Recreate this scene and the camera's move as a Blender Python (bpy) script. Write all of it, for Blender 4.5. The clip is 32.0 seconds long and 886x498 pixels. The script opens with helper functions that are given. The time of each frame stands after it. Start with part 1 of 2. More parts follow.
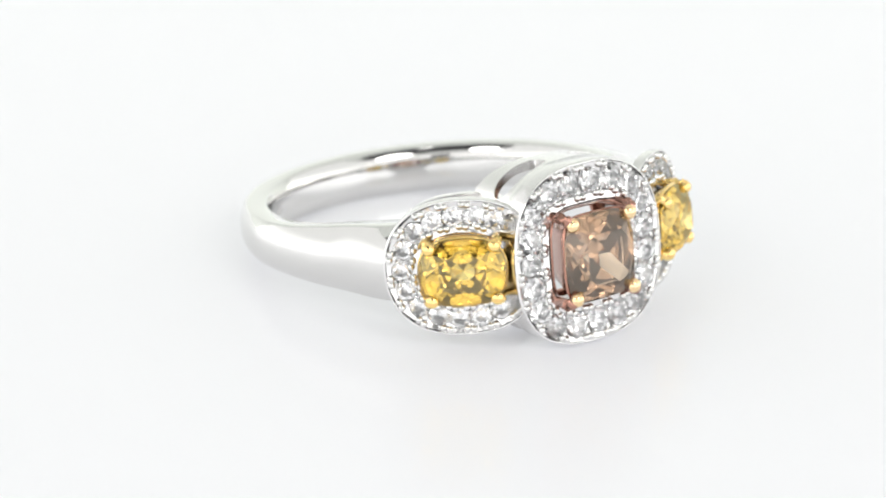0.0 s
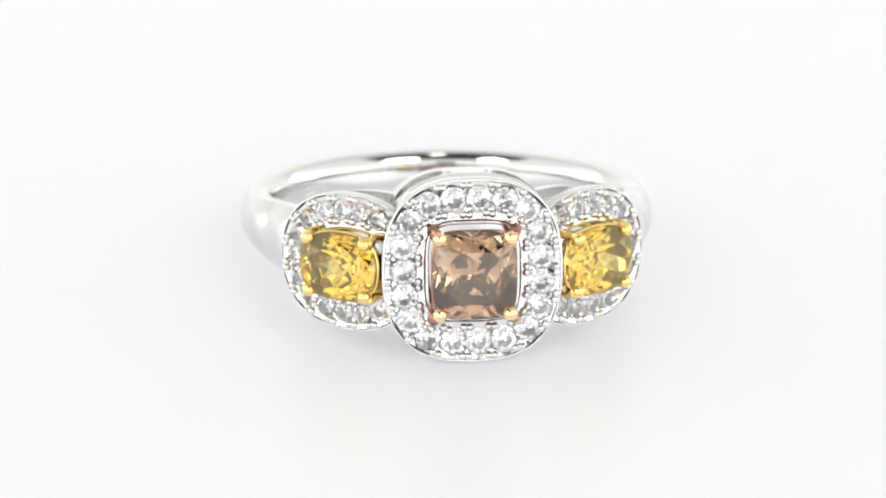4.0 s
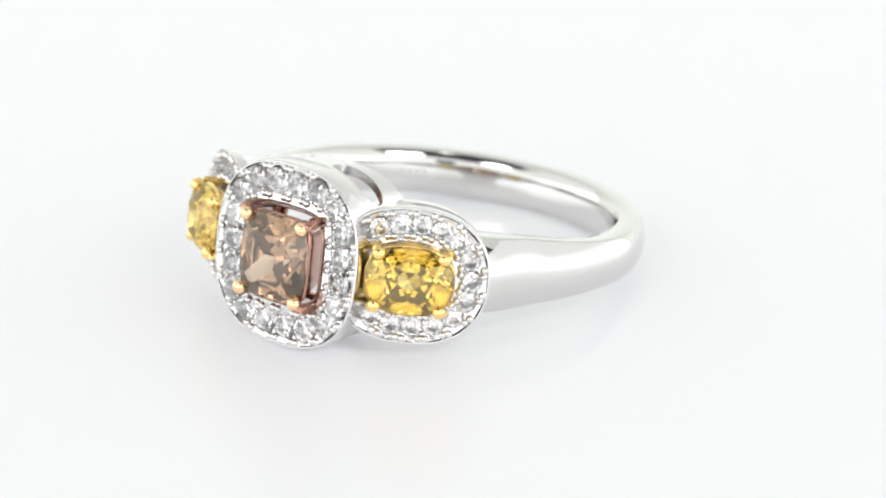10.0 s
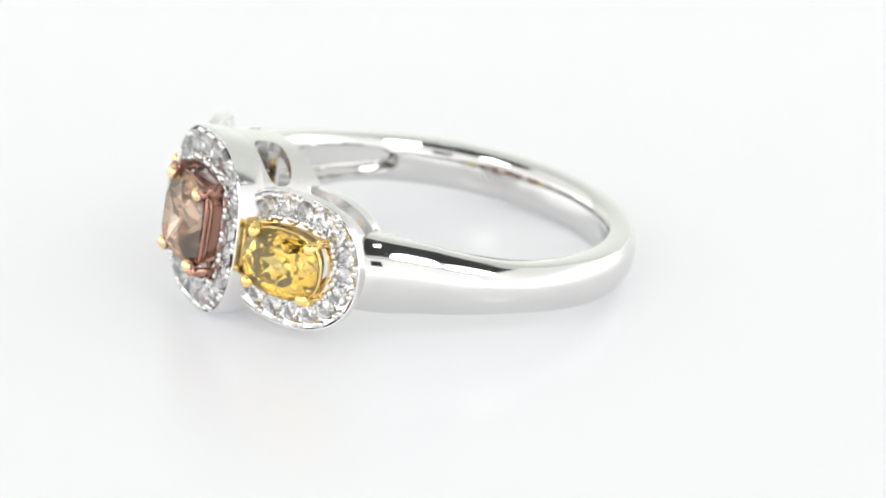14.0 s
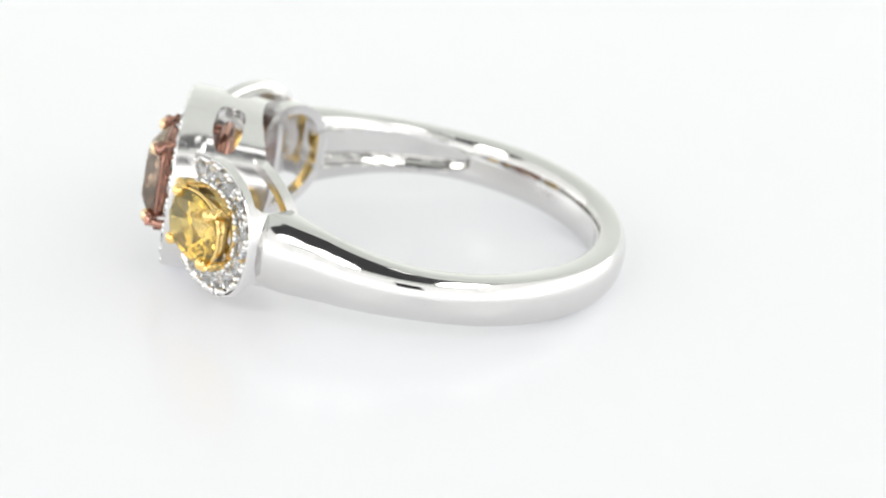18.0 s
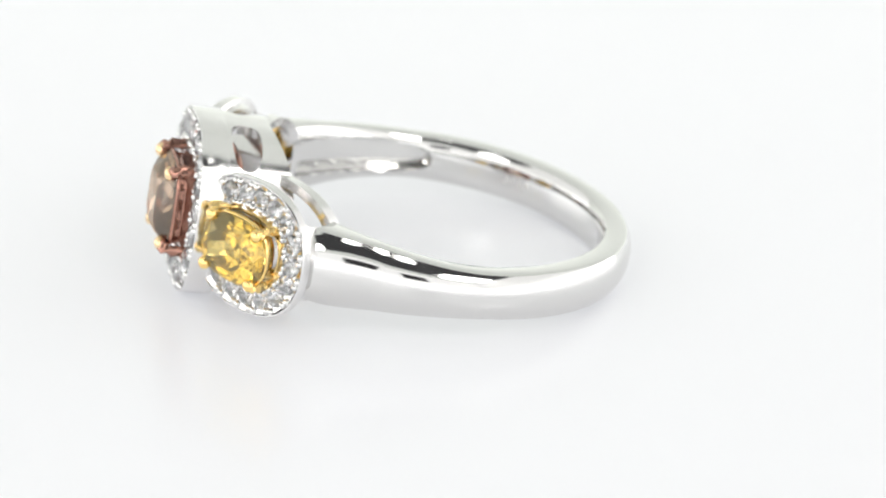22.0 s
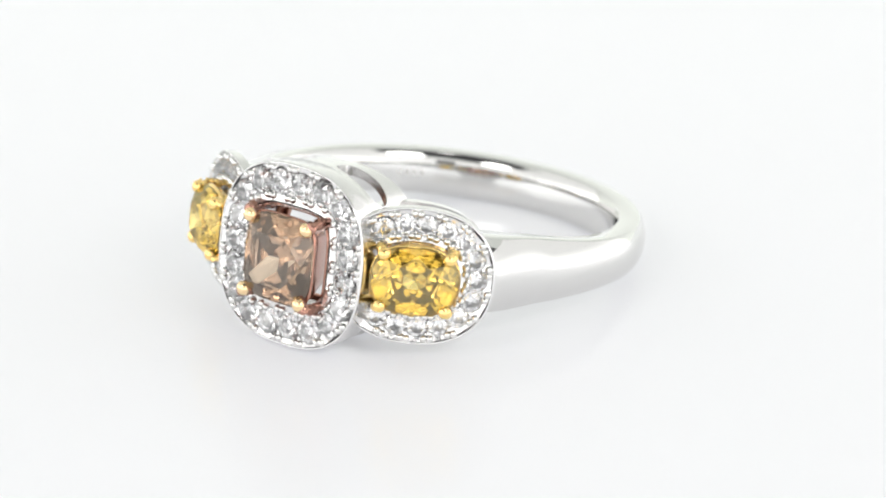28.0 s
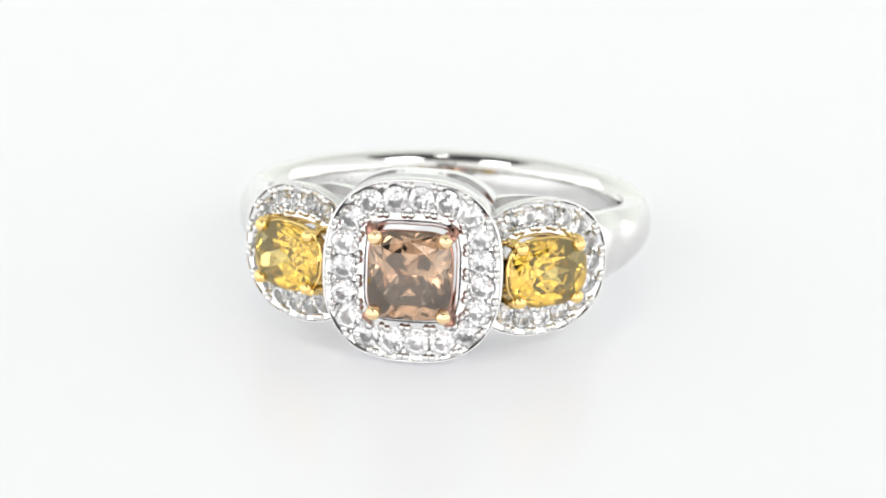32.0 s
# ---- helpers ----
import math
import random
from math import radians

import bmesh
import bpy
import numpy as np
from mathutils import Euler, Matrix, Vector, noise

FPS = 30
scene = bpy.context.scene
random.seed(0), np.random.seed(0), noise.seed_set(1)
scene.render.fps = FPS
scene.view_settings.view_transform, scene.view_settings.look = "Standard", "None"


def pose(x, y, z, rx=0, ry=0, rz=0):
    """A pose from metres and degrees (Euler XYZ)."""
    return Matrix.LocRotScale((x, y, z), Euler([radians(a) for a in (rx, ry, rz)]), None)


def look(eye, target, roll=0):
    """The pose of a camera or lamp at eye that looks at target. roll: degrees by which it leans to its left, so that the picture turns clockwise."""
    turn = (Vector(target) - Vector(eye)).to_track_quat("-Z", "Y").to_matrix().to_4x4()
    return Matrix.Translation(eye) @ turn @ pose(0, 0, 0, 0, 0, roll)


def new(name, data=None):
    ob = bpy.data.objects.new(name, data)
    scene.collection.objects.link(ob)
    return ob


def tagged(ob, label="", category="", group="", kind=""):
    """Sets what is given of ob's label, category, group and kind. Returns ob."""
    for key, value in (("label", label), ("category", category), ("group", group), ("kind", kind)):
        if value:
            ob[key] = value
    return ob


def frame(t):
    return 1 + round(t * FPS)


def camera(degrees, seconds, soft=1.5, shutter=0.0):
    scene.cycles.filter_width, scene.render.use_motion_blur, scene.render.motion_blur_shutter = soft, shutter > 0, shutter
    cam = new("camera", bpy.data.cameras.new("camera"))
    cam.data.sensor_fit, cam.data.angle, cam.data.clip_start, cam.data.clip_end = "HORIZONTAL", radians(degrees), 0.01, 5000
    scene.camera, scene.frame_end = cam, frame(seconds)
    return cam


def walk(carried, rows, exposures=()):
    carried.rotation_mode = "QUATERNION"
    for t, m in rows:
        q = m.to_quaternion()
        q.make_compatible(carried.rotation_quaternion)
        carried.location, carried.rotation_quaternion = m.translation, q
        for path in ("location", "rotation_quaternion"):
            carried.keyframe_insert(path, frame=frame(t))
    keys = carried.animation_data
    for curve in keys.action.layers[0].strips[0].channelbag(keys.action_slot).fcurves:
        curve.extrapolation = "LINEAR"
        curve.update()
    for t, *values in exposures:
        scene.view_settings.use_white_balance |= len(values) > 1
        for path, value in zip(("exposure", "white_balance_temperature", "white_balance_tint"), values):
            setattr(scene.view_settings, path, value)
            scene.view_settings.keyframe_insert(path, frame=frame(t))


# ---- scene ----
# A ring on a white sheet, turned before a still camera. Small lengths are in millimetres, MM turns them into metres.
MM = 0.001

# ---- camera ----
CAM_Z = 71.392
cam = camera(13.75, 32.0, soft=1.85)
cam.data.dof.use_dof, cam.data.dof.focus_distance, cam.data.dof.aperture_fstop = True, 0.171, 70.0
EYE = Vector((0.0, -170.2, CAM_Z)) * MM
PITCH, YAW = radians(22.6), radians(0.278)
AIM = EYE + Vector((math.sin(YAW) * math.cos(PITCH), math.cos(YAW) * math.cos(PITCH), -math.sin(PITCH)))
VIEW = look(EYE, AIM, 0.68)
walk(cam, [(0.0, VIEW), (32.0, VIEW)])

# ---- light: a white photo tent with a dark board and lamps under its top ----
world = bpy.data.worlds.new("world")
scene.world = world
world.use_nodes = True
world.node_tree.nodes["Background"].inputs["Color"].default_value = (0.9, 0.9, 0.9, 1)
world.node_tree.nodes["Background"].inputs["Strength"].default_value = 0.3
scene.view_settings.exposure = -0.28


# ---- materials ----
def material(name):
    m = bpy.data.materials.new(name)
    m.use_nodes = True
    nt = m.node_tree
    return m, nt, nt.nodes["Principled BSDF"]


def noise_node(nt, scale, detail=4.0):
    co = nt.nodes.new("ShaderNodeTexCoord")
    n = nt.nodes.new("ShaderNodeTexNoise")
    n.inputs["Scale"].default_value = scale
    n.inputs["Detail"].default_value = detail
    nt.links.new(co.outputs["Object"], n.inputs["Vector"])
    return n


def spread(nt, value, low, high, socket):
    r = nt.nodes.new("ShaderNodeMapRange")
    r.inputs["To Min"].default_value, r.inputs["To Max"].default_value = low, high
    nt.links.new(value, r.inputs["Value"])
    nt.links.new(r.outputs["Result"], socket)


def metal(name, colour, rough_low, rough_high, bump=0.02):
    """Polished metal with faint smears and fine scratches."""
    m, nt, b = material(name)
    b.inputs["Base Color"].default_value = (*colour, 1)
    b.inputs["Metallic"].default_value = 1.0
    spread(nt, noise_node(nt, 700).outputs["Fac"], rough_low, rough_high, b.inputs["Roughness"])
    if bump:
        k = nt.nodes.new("ShaderNodeBump")
        k.inputs["Strength"].default_value = bump
        k.inputs["Distance"].default_value = 0.00005
        nt.links.new(noise_node(nt, 2600, 2).outputs["Fac"], k.inputs["Height"])
        nt.links.new(k.outputs["Normal"], b.inputs["Normal"])
    return m


def gem(name, colour, ior, body, fill_share):
    """A clear stone, tinted at every pass of the light; plain body colour is mixed in to lighten dark facets."""
    m, nt, b = material(name)
    g = nt.nodes.new("ShaderNodeBsdfGlass")
    g.inputs["Roughness"].default_value = 0.0
    g.inputs["IOR"].default_value = ior
    n = noise_node(nt, 900, 2)
    ramp = nt.nodes.new("ShaderNodeMix")
    ramp.data_type = "RGBA"
    ramp.inputs["A"].default_value = (*colour, 1)
    ramp.inputs["B"].default_value = (*[c * 0.96 for c in colour], 1)
    nt.links.new(n.outputs["Fac"], ramp.inputs["Factor"])
    nt.links.new(ramp.outputs["Result"], g.inputs["Color"])
    b.inputs["Base Color"].default_value = (*body, 1)
    b.inputs["Roughness"].default_value = 0.25
    mix = nt.nodes.new("ShaderNodeMixShader")
    spread(nt, n.outputs["Fac"], fill_share * 0.6, fill_share * 1.4, mix.inputs["Fac"])
    nt.links.new(g.outputs["BSDF"], mix.inputs[1])
    nt.links.new(b.outputs["BSDF"], mix.inputs[2])
    nt.links.new(mix.outputs["Shader"], nt.nodes["Material Output"].inputs["Surface"])
    return m


def glow(name, colour, strength, albedo, top=None):
    """A surface that gives off light; with top, its glow is ramped to that strength with height."""
    m, nt, b = material(name)
    b.inputs["Base Color"].default_value = (albedo, albedo, albedo, 1)
    b.inputs["Emission Color"].default_value = (*colour, 1)
    b.inputs["Emission Strength"].default_value = strength
    b.inputs["Roughness"].default_value = 0.9
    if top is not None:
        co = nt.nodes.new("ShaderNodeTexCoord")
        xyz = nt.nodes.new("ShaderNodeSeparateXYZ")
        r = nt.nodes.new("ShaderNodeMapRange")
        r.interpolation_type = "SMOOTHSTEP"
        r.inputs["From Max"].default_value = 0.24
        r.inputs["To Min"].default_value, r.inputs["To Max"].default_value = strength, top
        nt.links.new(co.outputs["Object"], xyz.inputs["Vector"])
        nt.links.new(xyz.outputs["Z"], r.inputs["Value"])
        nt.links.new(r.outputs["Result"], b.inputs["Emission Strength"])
    return m


WHITE_GOLD = metal("white_gold", (0.73, 0.725, 0.715), 0.05, 0.10)
SATIN_GOLD = metal("white_gold_cast", (0.84, 0.83, 0.825), 0.1, 0.22, 0.6)
SOFT_GOLD = metal("white_gold_soft", (0.81, 0.8, 0.795), 0.14, 0.26, 0.05)
ROSE_GOLD = metal("rose_gold", (0.48, 0.26, 0.2), 0.08, 0.16)
YELLOW_GOLD = metal("yellow_gold", (1.0, 0.72, 0.28), 0.06, 0.14)
PALE_GOLD = metal("pale_gold", (0.95, 0.72, 0.42), 0.06, 0.14)
DIAMOND = gem("diamond", (0.998, 0.998, 1.0), 2.4, (0.94, 0.94, 0.95), 0.05)
BROWN_STONE = gem("brown_stone", (0.87, 0.765, 0.67), 2.4, (0.6, 0.44, 0.34), 0.02)
YELLOW_STONE = gem("yellow_stone", (1.0, 0.89, 0.54), 2.4, (1.0, 0.62, 0.1), 0.025)

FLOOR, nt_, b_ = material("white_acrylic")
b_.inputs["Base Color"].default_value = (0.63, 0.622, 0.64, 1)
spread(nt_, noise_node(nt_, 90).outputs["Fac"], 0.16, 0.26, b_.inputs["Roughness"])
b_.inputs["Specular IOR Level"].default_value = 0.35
b_.inputs["Emission Color"].default_value = (0.925, 0.958, 1.0, 1)  # glow added to the sheet itself, keeps the ring's shadow pale
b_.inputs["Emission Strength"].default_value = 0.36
# unseen fabric; glow ramps set to soften reflections in metal and brighten the stones
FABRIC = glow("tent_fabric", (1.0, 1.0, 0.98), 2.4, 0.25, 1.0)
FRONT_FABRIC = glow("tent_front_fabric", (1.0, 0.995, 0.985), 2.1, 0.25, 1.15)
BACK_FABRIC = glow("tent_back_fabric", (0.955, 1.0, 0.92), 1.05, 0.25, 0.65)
LAMP_GLASS = glow("lamp_glass", (1.0, 0.985, 0.96), 7.0, 0.5)
BLACK, nt_, b_ = material("black_board")
b_.inputs["Base Color"].default_value = (0.02, 0.02, 0.022, 1)
spread(nt_, noise_node(nt_, 40).outputs["Fac"], 0.6, 0.9, b_.inputs["Roughness"])
MARK, nt_, b_ = material("engraved_metal")
b_.inputs["Base Color"].default_value = (0.8, 0.79, 0.78, 1)
b_.inputs["Metallic"].default_value = 1.0
spread(nt_, noise_node(nt_, 900).outputs["Fac"], 0.35, 0.6, b_.inputs["Roughness"])


# ---- mesh helpers ----
def mesh_of(name, bm, mat, smooth=False, sharp=None, unit=MM):
    bmesh.ops.recalc_face_normals(bm, faces=bm.faces)
    bmesh.ops.scale(bm, vec=(unit, unit, unit), verts=bm.verts)
    me = bpy.data.meshes.new(name)
    bm.to_mesh(me)
    bm.free()
    me.materials.append(mat)
    if smooth:
        me.shade_smooth()
        if sharp:
            me.set_sharp_from_angle(angle=radians(sharp))
    return me


def part(name, me, parent, m=None, label=""):
    """Links a mesh as one object under its thing or part; m in millimetres."""
    ob = new(name, me)
    ob.parent = parent
    if m is not None:
        m = m.copy()
        m.translation = m.translation * MM
        ob.matrix_basis = m
    return tagged(ob, label) if label else ob


def oval(a, b, n, phi):
    c, s = math.cos(phi), math.sin(phi)
    return (a * math.copysign(abs(c) ** (2 / n), c), b * math.copysign(abs(s) ** (2 / n), s))


def grid_faces(bm, rows, closed_u, closed_v, caps=False):
    """Faces between rows of points (u along the rows' list, v inside a row)."""
    vs = [[bm.verts.new(p) for p in row] for row in rows]
    nu, nv = len(vs), len(vs[0])
    for i in range(nu if closed_u else nu - 1):
        for j in range(nv if closed_v else nv - 1):
            a, b = vs[i], vs[(i + 1) % nu]
            bm.faces.new((a[j], b[j], b[(j + 1) % nv], a[(j + 1) % nv]))
    if caps:
        bm.faces.new(vs[0])
        bm.faces.new(vs[-1])
    return vs


def tube(points, radius, sides=10, closed=False, taper=None):
    """A round wire through points."""
    bm = bmesh.new()
    pts = [Vector(p) for p in points]
    rows = []
    n = len(pts)
    for i, p in enumerate(pts):
        if closed:
            d = pts[(i + 1) % n] - pts[i - 1]
        else:
            d = pts[min(i + 1, n - 1)] - pts[max(i - 1, 0)]
        d.normalize()
        side = d.cross(Vector((0, 1, 0)))
        if side.length < 0.05:
            side = d.cross(Vector((1, 0, 0)))
        side.normalize()
        up = side.cross(d)
        r = radius * (taper[i] if taper else 1)
        rows.append([p + (side * math.cos(k * 2 * math.pi / sides) + up * math.sin(k * 2 * math.pi / sides)) * r for k in range(sides)])
    grid_faces(bm, rows, closed, True, not closed)
    return bm


def ball(bm, centre, r, squash=(1, 1, 1)):
    m = Matrix.Translation(centre) @ Matrix.Diagonal((*squash, 1))
    bmesh.ops.create_uvsphere(bm, u_segments=16, v_segments=10, radius=r, matrix=m)


# ---- setting shapes: local x along the face, local -y out of the face, z along the finger ----
def centre_outline(d, phi):
    return oval(4.25 - d, 4.42 - d, 2.5 + 0.9 * d, phi)


def side_outline(d, phi):
    return oval(3.76 - d, 3.32 - d, 2.3, phi)


FULL = [2 * math.pi * i / 144 for i in range(144)]
SHOE = [radians(-140 + 280 * i / 100) for i in range(101)]
RIM = ((0.06, 1.0), (0.0, 0.9), (0.0, 0.05), (0.05, 0.0), (0.10, 0.0), (0.13, 0.04), (0.17, 0.3), (0.5, 0.74), (1.80, 0.74), (1.82, 0.08),
       (1.84, 0.02), (1.95, 0.02), (1.98, 0.06), (1.99, 0.8), (1.94, 1.0))


def halo_mesh(name, outline, closed, scale, depth, wall):
    """The rim, the channel for the stones and the inner lip, swept round the outline; wall: the depth of the outer side."""
    bm = bmesh.new()
    rows = []
    for phi in (FULL if closed else SHOE):
        row = []
        for d, y in RIM:
            x, z = outline(d * scale, phi)
            row.append((x, y * (wall if d < 0.1 else depth) if y > 0.75 else y, z))
        rows.append(row)
    grid_faces(bm, rows, closed, True, not closed)
    return mesh_of(name, bm, SOFT_GOLD, True, 35)


def room(outline, at):
    """The way from a point of the face to the outer edge."""
    return min((Vector((*outline(0, p), 0)) - at).length for p in FULL)


def seats_mesh(name, outline, stations, closed, r, half):
    """The metal between the small stones: one sheet with a round seat for each."""
    bm = bmesh.new()
    n = len(stations)
    for i, (at, way, pitch) in enumerate(stations):
        ends = []
        for sgn in (-1, 1):
            j = i + sgn
            if closed or 0 <= j < n:
                q, w2 = stations[j % n][0], stations[j % n][1]
                mid, w = (at + q) / 2, (way + w2).normalized()
                # the outline bulges between two stations
                mid += Vector((w.y, -w.x, 0)) * 0.12 * pitch * way.angle(w2)
            else:
                mid, w = at + way * sgn * pitch * 0.6, way
            out = Vector((w.y, -w.x, 0))
            ends.append((mid + out * min(half, room(outline, mid) - 0.08), mid - out * half))
        a, d = ends[0]
        b, c = ends[1]
        edge = []
        for p, q in ((a, b), (b, c), (c, d), (d, a)):
            edge += [p.lerp(q, k / 7) for k in range(7)]
        loops = []
        start = math.atan2(a.y - at.y, a.x - at.x)
        turn = -1 if ((b - at).cross(a - at)).z > 0 else 1
        circle = [at + Vector((math.cos(start + turn * 2 * math.pi * k / 28), math.sin(start + turn * 2 * math.pi * k / 28), 0)) * r for k in range(28)]
        for ring_, y in ((edge, 0.03), (circle, 0.09), ([at + (p - at) * 0.97 for p in circle], 0.11), ([at + (p - at) * 0.9 for p in circle], 0.6)):
            loops.append([(p.x, y, p.y) for p in ring_])
        grid_faces(bm, loops, False, True)
    bmesh.ops.remove_doubles(bm, verts=bm.verts, dist=0.004)
    return mesh_of(name, bm, SATIN_GOLD, True, 30)


def even_stations(outline, d, phis, closed, count):
    """Points at even steps along the outline, with the way along it."""
    pts = [Vector((*outline(d, p), 0)) for p in phis]
    if closed:
        pts.append(pts[0])
    run = [0.0]
    for a, b in zip(pts, pts[1:]):
        run.append(run[-1] + (b - a).length)
    out = []
    for i in range(count):
        s = run[-1] * ((i + 0.5) / count)
        k = max(j for j in range(len(run) - 1) if run[j] <= s)
        f = (s - run[k]) / (run[k + 1] - run[k])
        way = (pts[k + 1] - pts[k]).normalized()
        out.append((pts[k].lerp(pts[k + 1], f), way, run[-1] / count))
    return out


def brilliant(r, table=0.56, crown=0.34, depth=0.79, mid=0.78):
    """A round brilliant with its girdle at y = 0 and the table towards -y."""
    bm = bmesh.new()
    for k in range(8):
        a = 2 * math.pi * k / 8
        h = a + math.pi / 8
        bm.verts.new((table * math.cos(a) * r, -crown * r, table * math.sin(a) * r))
        bm.verts.new((mid * math.cos(h) * r, -crown * 0.6 * r, mid * math.sin(h) * r))
        bm.verts.new((0.45 * math.cos(h) * r, depth * 0.62 * r, 0.45 * math.sin(h) * r))
    for k in range(16):
        a = 2 * math.pi * k / 16
        bm.verts.new((math.cos(a) * r, -0.02 * r, math.sin(a) * r))
        bm.verts.new((math.cos(a) * r, 0.03 * r, math.sin(a) * r))
    bm.verts.new((0, depth * r, 0))
    bmesh.ops.convex_hull(bm, input=bm.verts)
    return bm


def cushion_cut(a, b, n, crown, depth, table, below):
    """A cushion-shaped stone, girdle at y = 0, table towards -y; below: rings of facet corners (scale, depth, count, turn)."""
    bm = bmesh.new()

    def ring(scale, y, count, turn=0.0, nn=n):
        for k in range(count):
            x, z = oval(a * scale, b * scale, nn, 2 * math.pi * (k + turn) / count)
            bm.verts.new((x, y, z))
    ring(table, -crown, 8, 0.5, n + 0.8)
    ring(0.83, -crown * 0.64, 8, 0.0)
    ring(1.0, -0.05, 32)
    ring(1.0, 0.05, 32)
    for scale, y, count, turn in below:
        ring(scale, depth * y, count, turn)
    bm.verts.new((0, depth, 0))
    bmesh.ops.convex_hull(bm, input=bm.verts)
    return bm


def prism(points, way, length):
    """A closed bar from a flat outline, pushed along way."""
    bm = bmesh.new()
    bm.faces.new([bm.verts.new(p) for p in points])
    ext = bmesh.ops.extrude_face_region(bm, geom=bm.faces[:])
    bmesh.ops.translate(bm, vec=Vector(way) * length, verts=[v for v in ext["geom"] if isinstance(v, bmesh.types.BMVert)])
    bmesh.ops.recalc_face_normals(bm, faces=bm.faces)
    return bm


def gallery_mesh(name, outline, closed, place, cutters, top, inset, taper):
    """The hollow wall between the halo and the finger hole, pierced by the cutters. place: setting to ring."""
    out_, in_ = [], []
    for phi in (FULL if closed else SHOE):
        line_o, line_i = [], []
        for k in range(9):
            v = k / 8
            for off, line in ((inset + taper * v, line_o), (inset + 0.48 + taper * v, line_i)):
                x, z = outline(off, phi)
                # depth at which the finger hole is met
                p0 = place @ Vector((x, 0, z))
                d = (place.to_3x3() @ Vector((0, 1, 0)))
                bq, cq = p0.x * d.x + p0.y * d.y, p0.x ** 2 + p0.y ** 2 - 8.62 ** 2
                end = -bq - math.sqrt(max(bq * bq - cq, 0.0))
                line.append((x, top + (end - top) * v, z))
        out_.append(line_o)
        in_.append(line_i)
    bm = bmesh.new()
    grid_faces(bm, [o + i[::-1] for o, i in zip(out_, in_)], closed, True, not closed)
    bmesh.ops.recalc_face_normals(bm, faces=bm.faces)
    whole = new("whole", bpy.data.meshes.new("whole"))
    bm.to_mesh(whole.data)
    bm.free()
    tools = []
    for cut in cutters:
        tool = new("tool", bpy.data.meshes.new("tool"))
        cut.to_mesh(tool.data)
        cut.free()
        tools.append(tool)
        mod = whole.modifiers.new("cut", "BOOLEAN")
        mod.object, mod.operation, mod.solver = tool, "DIFFERENCE", "EXACT"
    me = bpy.data.meshes.new_from_object(whole.evaluated_get(bpy.context.evaluated_depsgraph_get()))
    for ob in (whole, *tools):
        bpy.data.objects.remove(ob)
    bm = bmesh.new()
    bm.from_mesh(me)
    bpy.data.meshes.remove(me)
    bmesh.ops.remove_doubles(bm, verts=bm.verts, dist=0.002)
    return mesh_of(name, bm, SOFT_GOLD, True, 30)


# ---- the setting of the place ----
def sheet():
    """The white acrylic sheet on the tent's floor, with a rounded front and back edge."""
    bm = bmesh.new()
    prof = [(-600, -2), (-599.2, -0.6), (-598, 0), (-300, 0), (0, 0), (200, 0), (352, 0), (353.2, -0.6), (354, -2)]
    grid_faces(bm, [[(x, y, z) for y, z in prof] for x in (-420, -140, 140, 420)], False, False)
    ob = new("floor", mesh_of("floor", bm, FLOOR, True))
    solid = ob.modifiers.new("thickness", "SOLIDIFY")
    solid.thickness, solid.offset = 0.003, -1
    return tagged(ob, "glossy white acrylic sheet with an added even glow", "floor", kind="structure")


def slab(name, x0, x1, y0, y1, z0, z1, mat):
    bm = bmesh.new()
    bmesh.ops.create_cube(bm, size=1, matrix=Matrix.Translation(((x0 + x1) / 2, (y0 + y1) / 2, (z0 + z1) / 2)) @ Matrix.Diagonal((x1 - x0, y1 - y0, z1 - z0, 1)))
    return new(name, mesh_of(name, bm, mat))


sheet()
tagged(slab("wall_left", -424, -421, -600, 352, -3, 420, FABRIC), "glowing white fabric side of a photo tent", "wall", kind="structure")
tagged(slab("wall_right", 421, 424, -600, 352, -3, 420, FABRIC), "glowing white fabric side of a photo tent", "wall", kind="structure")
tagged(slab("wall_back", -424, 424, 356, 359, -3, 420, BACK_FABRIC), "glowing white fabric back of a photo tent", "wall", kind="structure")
# front opening and unseen dark panel behind it, added to darken the stones
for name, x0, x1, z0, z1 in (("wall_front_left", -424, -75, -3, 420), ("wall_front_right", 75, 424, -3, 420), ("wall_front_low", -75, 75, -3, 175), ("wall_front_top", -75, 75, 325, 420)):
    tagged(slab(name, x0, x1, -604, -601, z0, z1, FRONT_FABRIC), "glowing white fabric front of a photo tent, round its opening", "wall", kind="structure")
tagged(slab("dark_backing", -400, 400, -760, -750, -100, 500, BLACK), "unseen dark panel added behind the tent's opening to darken the stones", "wall", kind="structure")
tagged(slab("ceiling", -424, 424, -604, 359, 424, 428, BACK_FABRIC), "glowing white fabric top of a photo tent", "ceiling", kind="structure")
tagged(slab("ceiling_board", -418, 416, -475, -130, 417, 423, BLACK), "matt black board under the tent's top", "board", kind="structure")


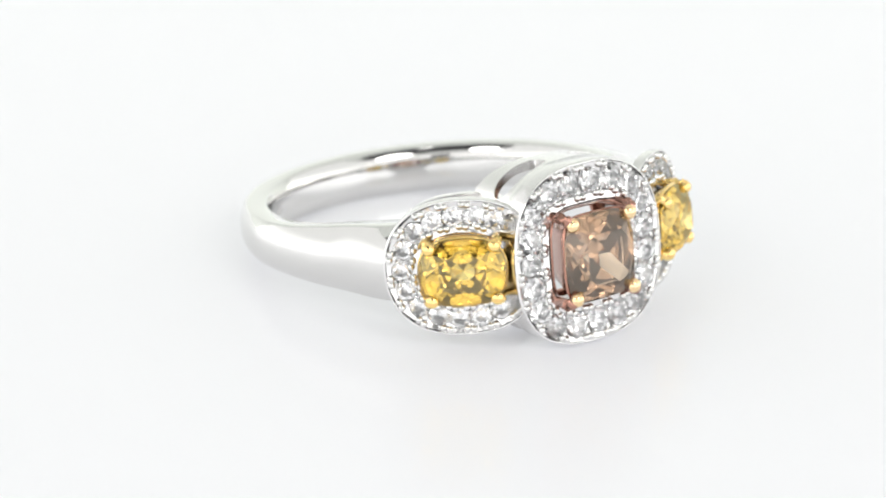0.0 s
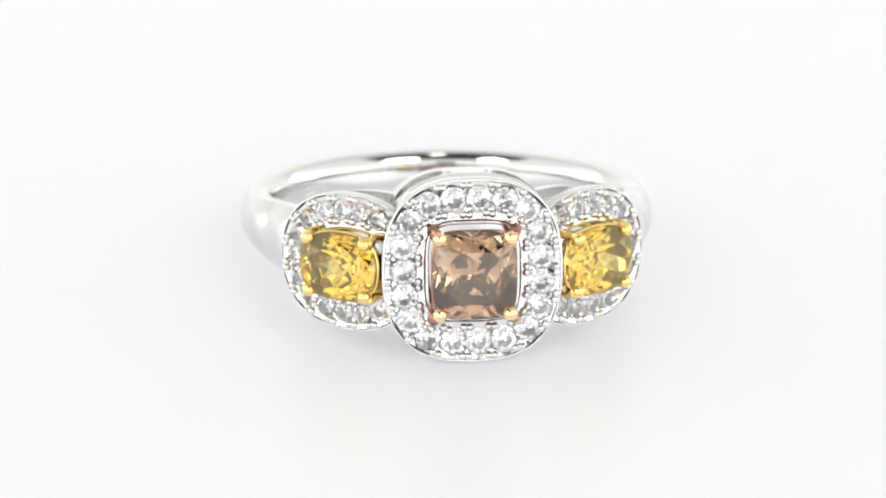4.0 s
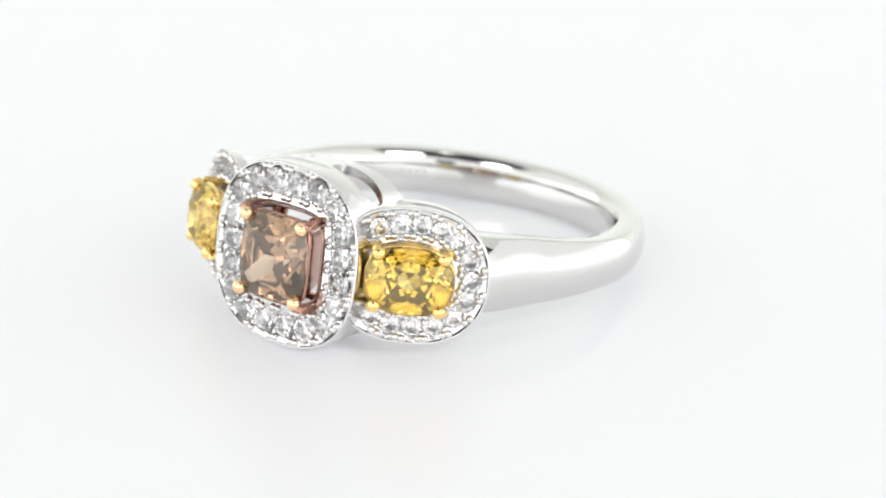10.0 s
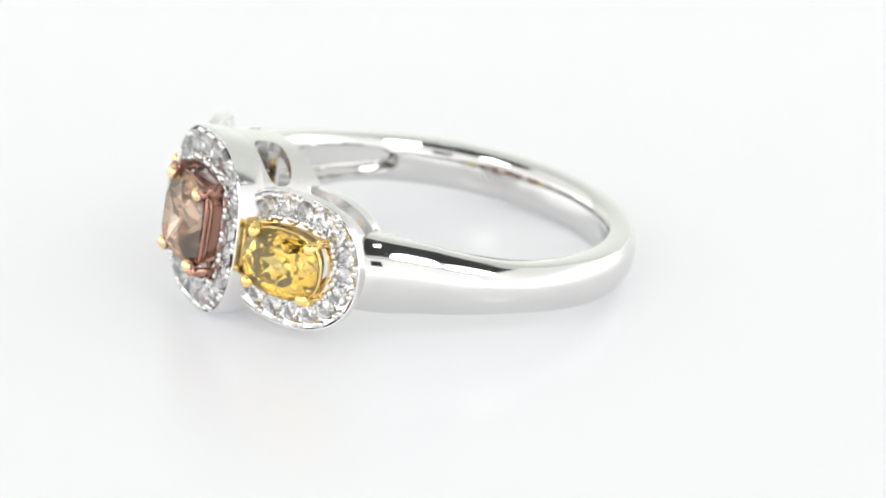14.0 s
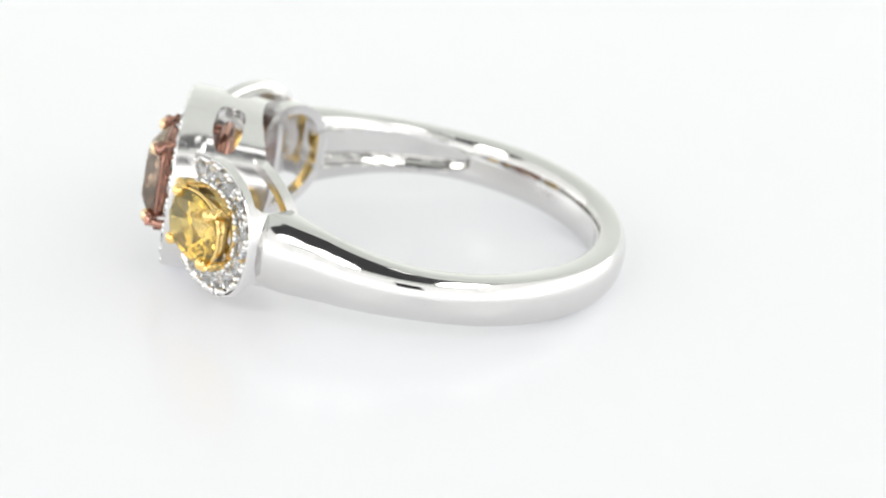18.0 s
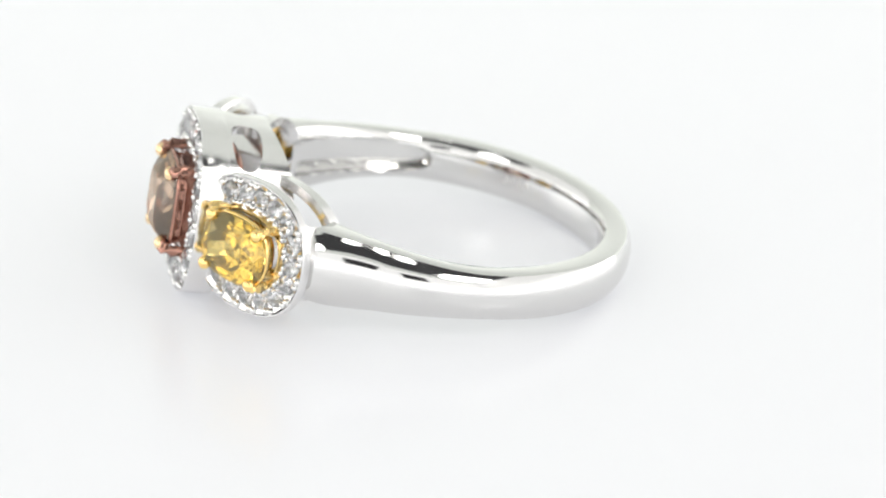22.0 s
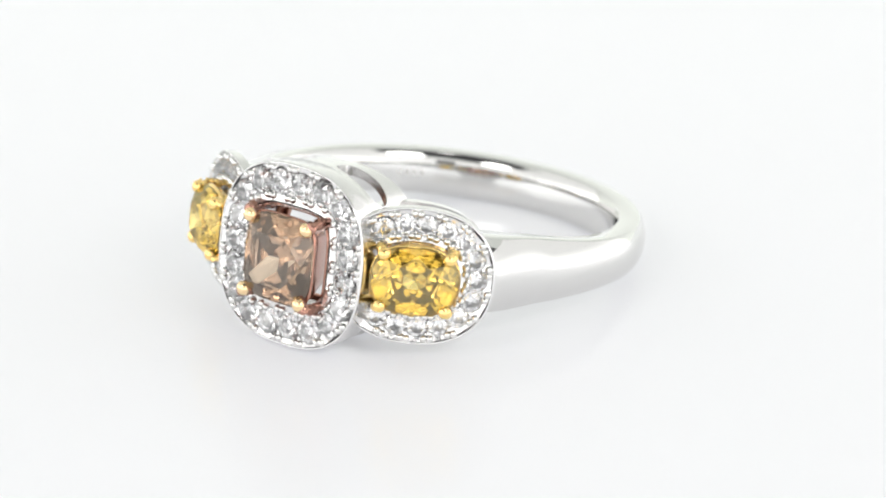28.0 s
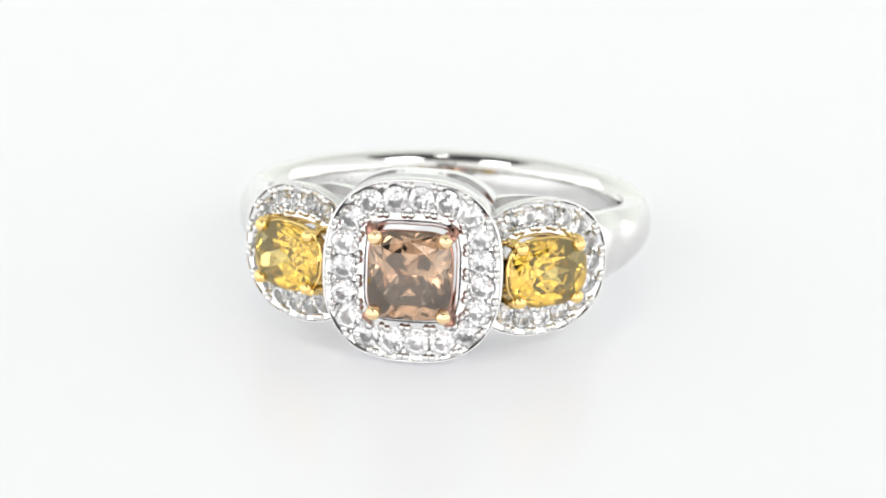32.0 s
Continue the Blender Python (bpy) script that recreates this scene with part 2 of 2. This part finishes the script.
def lamp_panel(x, y, w, d):
    """A black lamp housing with a bright glass below it, under the tent's top."""
    root = new("softbox_lamp")
    root.location = (x * MM, y * MM, 0.400)
    bm = bmesh.new()
    bmesh.ops.create_cube(bm, size=1, matrix=Matrix.Diagonal((w - 14, d - 14, 30, 1)))
    bmesh.ops.bevel(bm, geom=bm.edges[:], offset=6, segments=2, affect="EDGES")
    part("housing", mesh_of("housing", bm, BLACK), root)
    bm = bmesh.new()
    rows = [[(*oval(w / 2 * s, d / 2 * s, 3, p), z) for p in FULL[::4]] for s, z in ((1, -13), (1, -17), (0.97, -18))]
    vs = grid_faces(bm, rows, False, True)
    bm.faces.new(vs[-1])
    bm.faces.new(vs[0])
    part("lamp_glass", mesh_of("lamp_glass", bm, LAMP_GLASS), root)
    return tagged(root, "black overhead lamp housing with a bright white glass", "lamp", group="lamps over the table")


lamp_panel(-300, -375, 200, 205)
lamp_panel(275, -375, 250, 205)
lamp_panel(30, -195, 60, 40)

# ---- the ring ----
ring = tagged(new("ring"), "white gold ring with diamond halos, one brown and two yellow stones", "ring")
SIDE = 35.5
PLACE_C = pose(0, -12.3, 0)
PLACE_R = pose(5.66, -10.0, 0, 0, 0, SIDE)
PLACE_L = pose(-5.66, -10.0, 0, 0, 0, -SIDE) @ pose(0, 0, 0, 0, 180, 0)


BAND_END, BAND_W, HOLLOW_END = 46.0, 1.16, 103.0


def step(a, b, x):
    x = min(max((x - a) / (b - a), 0), 1)
    return x * x * (3 - 2 * x)


def band_section(w, r0, r1, sag, hollow, half):
    """Points (r, z) round the shank: a domed outside, flat rims, a soft inside with a hollow of that depth and half width."""
    pts = [(r1 - sag * abs(k / 16) ** 2.4, (w - 0.07) * k / 16) for k in range(-16, 17)]
    edge = r1 - sag
    pts += [(edge - 0.05, w - 0.015), (edge - 0.11, w), (edge - 0.3, w + 0.012), (r0 + 0.36, w + 0.012), (r0 + 0.3, w - 0.02), (r0 + 0.26, w - 0.06)]
    for k in range(24, -25, -1):
        z = (w - 0.1) * k / 24
        pts.append((r0 + 0.24 * abs(k / 24) ** 3 + hollow * (1 - step(half - 0.22, half + 0.02, abs(z))), z))
    pts += [(r0 + 0.26, 0.06 - w), (r0 + 0.3, 0.02 - w), (r0 + 0.36, -w - 0.012), (edge - 0.3, -w - 0.012), (edge - 0.11, -w), (edge - 0.05, 0.015 - w)]
    return pts


def band_mesh():
    """The shank, wider towards the settings, cast hollow on the inside of both shoulders."""
    bm = bmesh.new()
    rows = []
    for i in range(261):
        deg = BAND_END + (360 - 2 * BAND_END) * i / 260
        e = min(deg, 360 - deg)
        near = 1 - step(0, 60, e - 40)
        close = 1 - step(0, 22, e - 45)
        run = min(max((e - 52) / (HOLLOW_END - 52), 0), 1)
        hollow = 0.85 * (1 - step(0.96, 1.0, run)) * step(49, 52, e)
        a = radians(deg)
        w = BAND_W + 0.72 * near
        rows.append([(r * math.sin(a), -r * math.cos(a), z) for r, z in band_section(
            w, 8.55, 10.25 + 0.8 * close, w * (0.28 + 0.12 * (1 - step(70, 130, e))), hollow, 0.95 * (1 - run ** 5) ** 0.5)])
    grid_faces(bm, rows, False, True, True)
    return mesh_of("band", bm, WHITE_GOLD, True, 40)


band = part("band", band_mesh(), ring, None, "polished white gold band")
for i in range(4):
    bm = bmesh.new()
    bmesh.ops.create_cube(bm, size=1, matrix=Matrix.Diagonal((0.24, 0.02, 0.3, 1)))
    deg = 222 + 2.6 * i
    part("hallmark", mesh_of("hallmark", bm, MARK), band, pose(8.555 * math.sin(radians(deg)), -8.555 * math.cos(radians(deg)), 0, 0, 0, deg))


def arc(r, a0, a1, n=20):
    """Points on a circle round the finger, angles from the front."""
    return [(r * math.sin(radians(a0 + (a1 - a0) * i / n)), -r * math.cos(radians(a0 + (a1 - a0) * i / n))) for i in range(n + 1)]


# two rounded openings in either flank of the centre wall, one in each flank of the side walls
centre_cuts = []
for sx in (-1, 1):
    line = [oval(1.35, 0.74, 2.8, p) for p in FULL[::4]]
    centre_cuts.append(prism([(sx * (2.15 + x), 2.25 + y, -6) for x, y in line], (0, 0, 1), 12))
inv_r = PLACE_R.inverted()
side_line = [(PLACE_R @ Vector(p)).xy.to_tuple() for p in ((2.9, 0.95, 0), (2.7, 0.6, 0), (-2.2, 0.6, 0))]
side_cuts = [prism([(inv_r @ Vector((*p, 0))).xy.to_3d() + Vector((0, 0, -6)) for p in arc(9.2, 17, 47) + side_line], (0, 0, 1), 12)]
halo_c = halo_mesh("center_halo", centre_outline, True, 1.11, 1.4, 1.4)
halo_s = halo_mesh("side_halo", side_outline, False, 0.88, 0.85, 0.52)
gal_c = gallery_mesh("center_gallery", centre_outline, True, PLACE_C, centre_cuts, 1.3, 0.04, 0.2)
gal_s = gallery_mesh("side_gallery", side_outline, False, PLACE_R, side_cuts, 0.44, 0.25, 0.12)
stone_c = mesh_of("center_stone", cushion_cut(1.98, 2.12, 3.8, 0.74, 1.75, 0.6, ((0.68, 0.4, 8, 0.5), (0.3, 0.8, 4, 0.0))), BROWN_STONE)
stone_s = mesh_of("side_stone", cushion_cut(2.12, 1.64, 2.5, 0.62, 1.5, 0.55, ((0.80, 0.27, 16, 0.5), (0.54, 0.60, 8, 0.0), (0.27, 0.86, 8, 0.5))), YELLOW_STONE)
pave_c = mesh_of("pave_diamond", brilliant(0.66), DIAMOND)
pave_s = mesh_of("pave_diamond", brilliant(0.52), DIAMOND)
bm = bmesh.new()
ball(bm, (0, 0, 0), 0.2, (1, 1.1, 1))
bead = mesh_of("bead", bm, WHITE_GOLD, True)


def prong_mesh(mat, height, r, out, tip_mat):
    """A tapered claw beside the stone's corner, bent in to a rounded tip."""
    bm = tube([(0.1, height, 0.1), (out * 0.9, height * 0.5, out * 0.9), (out, 0.55, out), (out * 0.75, 0.28, out * 0.75), (out * 0.25, 0.1, out * 0.25)], r, 12, False, (0.7, 0.8, 0.9, 0.95, 0.9))
    body = len(bm.faces)
    ball(bm, (0, 0.06, 0), r * 1.12, (1, 0.85, 1))
    bm.faces.ensure_lookup_table()
    for f in bm.faces[body:]:
        if f.calc_center_median().y < 0.02:
            f.material_index = 1
    me = mesh_of("prong", bm, mat, True)
    me.materials.append(tip_mat)
    return me


def rail_mesh(name, a, b, n, r, mat):
    return mesh_of(name, tube([(oval(a, b, n, p)[0], 0, oval(a, b, n, p)[1]) for p in FULL[::2]], r, 10, True), mat, True)


def collar_mesh(a, b, n, thick, y0, y1, taper, mat):
    """The wall of the basket below the rail, drawn in towards the finger."""
    bm = bmesh.new()
    rows = []
    for p in FULL[::2]:
        row = []
        for off, y, k in ((0.03, y0, 0), (0, y0 + 0.04, 0), (0, y1 - 0.04, 1), (0.03, y1, 1), (thick - 0.03, y1, 1), (thick, y1 - 0.04, 1), (thick, y0 + 0.04, 0), (thick - 0.03, y0, 0)):
            x, z = oval(a - off - taper * k, b - off - taper * k, n, p)
            row.append((x, y, z))
        rows.append(row)
    grid_faces(bm, rows, True, True)
    return mesh_of("collar", bm, mat, True, 40)


prong_c = prong_mesh(ROSE_GOLD, 3.4, 0.32, 0.28, PALE_GOLD)
prong_s = prong_mesh(YELLOW_GOLD, 2.4, 0.29, 0.15, YELLOW_GOLD)
rail_c = rail_mesh("rail", 1.93, 2.06, 4.6, 0.1, ROSE_GOLD)
low_c = collar_mesh(1.97, 2.1, 4.6, 0.1, -0.04, 2.1, 0.62, ROSE_GOLD)
base_c = rail_mesh("rail", 2.2, 2.5, 3.2, 0.36, ROSE_GOLD)
rail_s = rail_mesh("rail", 2.0, 1.55, 2.6, 0.15, YELLOW_GOLD)
low_s = collar_mesh(2.0, 1.56, 2.6, 0.1, -0.04, 0.7, 0.14, YELLOW_GOLD)
base_s = rail_mesh("rail", 1.8, 1.45, 2.4, 0.28, YELLOW_GOLD)
ARC = [radians(-132 + 264 * i / 100) for i in range(101)]
stations = {"center": (even_stations(centre_outline, 1.02, FULL, True, 19), 0.655, 0.93),
            "side": (even_stations(side_outline, 0.85, ARC, False, 13), 0.51, 0.76)}
seat = {"center": seats_mesh("pave_plate", centre_outline, stations["center"][0], True, 0.655, 0.93), "side": seats_mesh("pave_plate", side_outline, stations["side"][0], False, 0.51, 0.76)}


def setting(which, place, halo, gallery, pave, stone, tip, lift, px, pz, prong, rails, words):
    h = part(which + "_halo", halo, ring, place, "white gold halo plate set with small diamonds")
    part(which + "_gallery", gallery, ring, place, "pierced white gold wall under the halo")
    spots, r, half = stations[which]
    part("pave_plate", seat[which], h)
    for at, way, pitch in spots:
        part("pave_diamond", pave, h, pose(at.x, 0.08, at.y, 0, random.uniform(0, 45), 0) @ pose(0, 0, 0, random.uniform(-8, 8), 0, random.uniform(-8, 8)))
        out = Vector((way.y, -way.x, 0))
        edge_room = room(centre_outline if which == "center" else side_outline, at + way * pitch / 2)
        for sgn in (-1, 1):
            for e in (-0.42, 0.42):
                wide = half - 0.22 if sgn < 0 else min(half - 0.22, edge_room - 0.27)
                q = at + way * (pitch / 2 + e * 0.36) + out * sgn * wide
                part("bead", bead, h, pose(q.x, 0.07, q.y))
    part(which + "_stone", stone, ring, place @ pose(0, -tip + lift, 0), words[0])
    basket = part(which + "_basket", rails[0], ring, place @ pose(0, -tip + 0.5, 0), words[1])
    part("collar", rails[1], basket)
    part("base_rail", rails[2], basket, pose(0, 2.75 if which == "center" else 1.9, 0))
    for sx in (-1, 1):
        for sz in (-1, 1):
            part("prong", prong, basket, pose(sx * px, -0.5, sz * pz, 0, {(1, 1): 0, (1, -1): 90, (-1, -1): 180, (-1, 1): 270}[sx, sz], 0))


setting("center", PLACE_C, halo_c, gal_c, pave_c, stone_c, 1.2, 0.36, 1.65, 1.81, prong_c, (rail_c, low_c, base_c),
        ("faceted brown cushion-cut stone", "rose gold basket with four round prongs"))
for place in (PLACE_R, PLACE_L):
    setting("side", place, halo_s, gal_s, pave_s, stone_s, 1.2, 0.28, 1.53, 1.26, prong_s, (rail_s, low_s, base_s),
            ("faceted bright yellow oval stone", "yellow gold basket with four round prongs"))

# ---- the turn of the ring ----
TILT, LEAN, HEADING = 9.0, 0.2, -8.45
CENTRE = Vector((0.914, -0.311, 2.592)) * MM


def turned(deg):
    m = Matrix.Rotation(radians(deg), 4, "Z") @ Matrix.Translation(CENTRE)
    return m @ pose(0, 0, 0, 0, 0, HEADING) @ pose(0, 0, 0, -TILT, LEAN, 0)


def motions():
    rows = [(t, 42.58 - 7.12 * t) for t in (0, 2, 4, 6, 8, 10, 12, 14, 16, 17, 17.5)]
    rows += [(17.8, -84.1), (18.1, -86.0), (18.4, -87.1), (18.7, -87.4), (19.1, -87.4), (19.4, -87.1), (19.7, -86.0), (20.0, -84.3)]
    rows += [(t, -27.5 + 7.12 * (t - 28)) for t in (20.4, 21, 22, 24, 26, 28, 30, 32)]
    walk(ring, [(t, turned(a)) for t, a in rows])


motions()
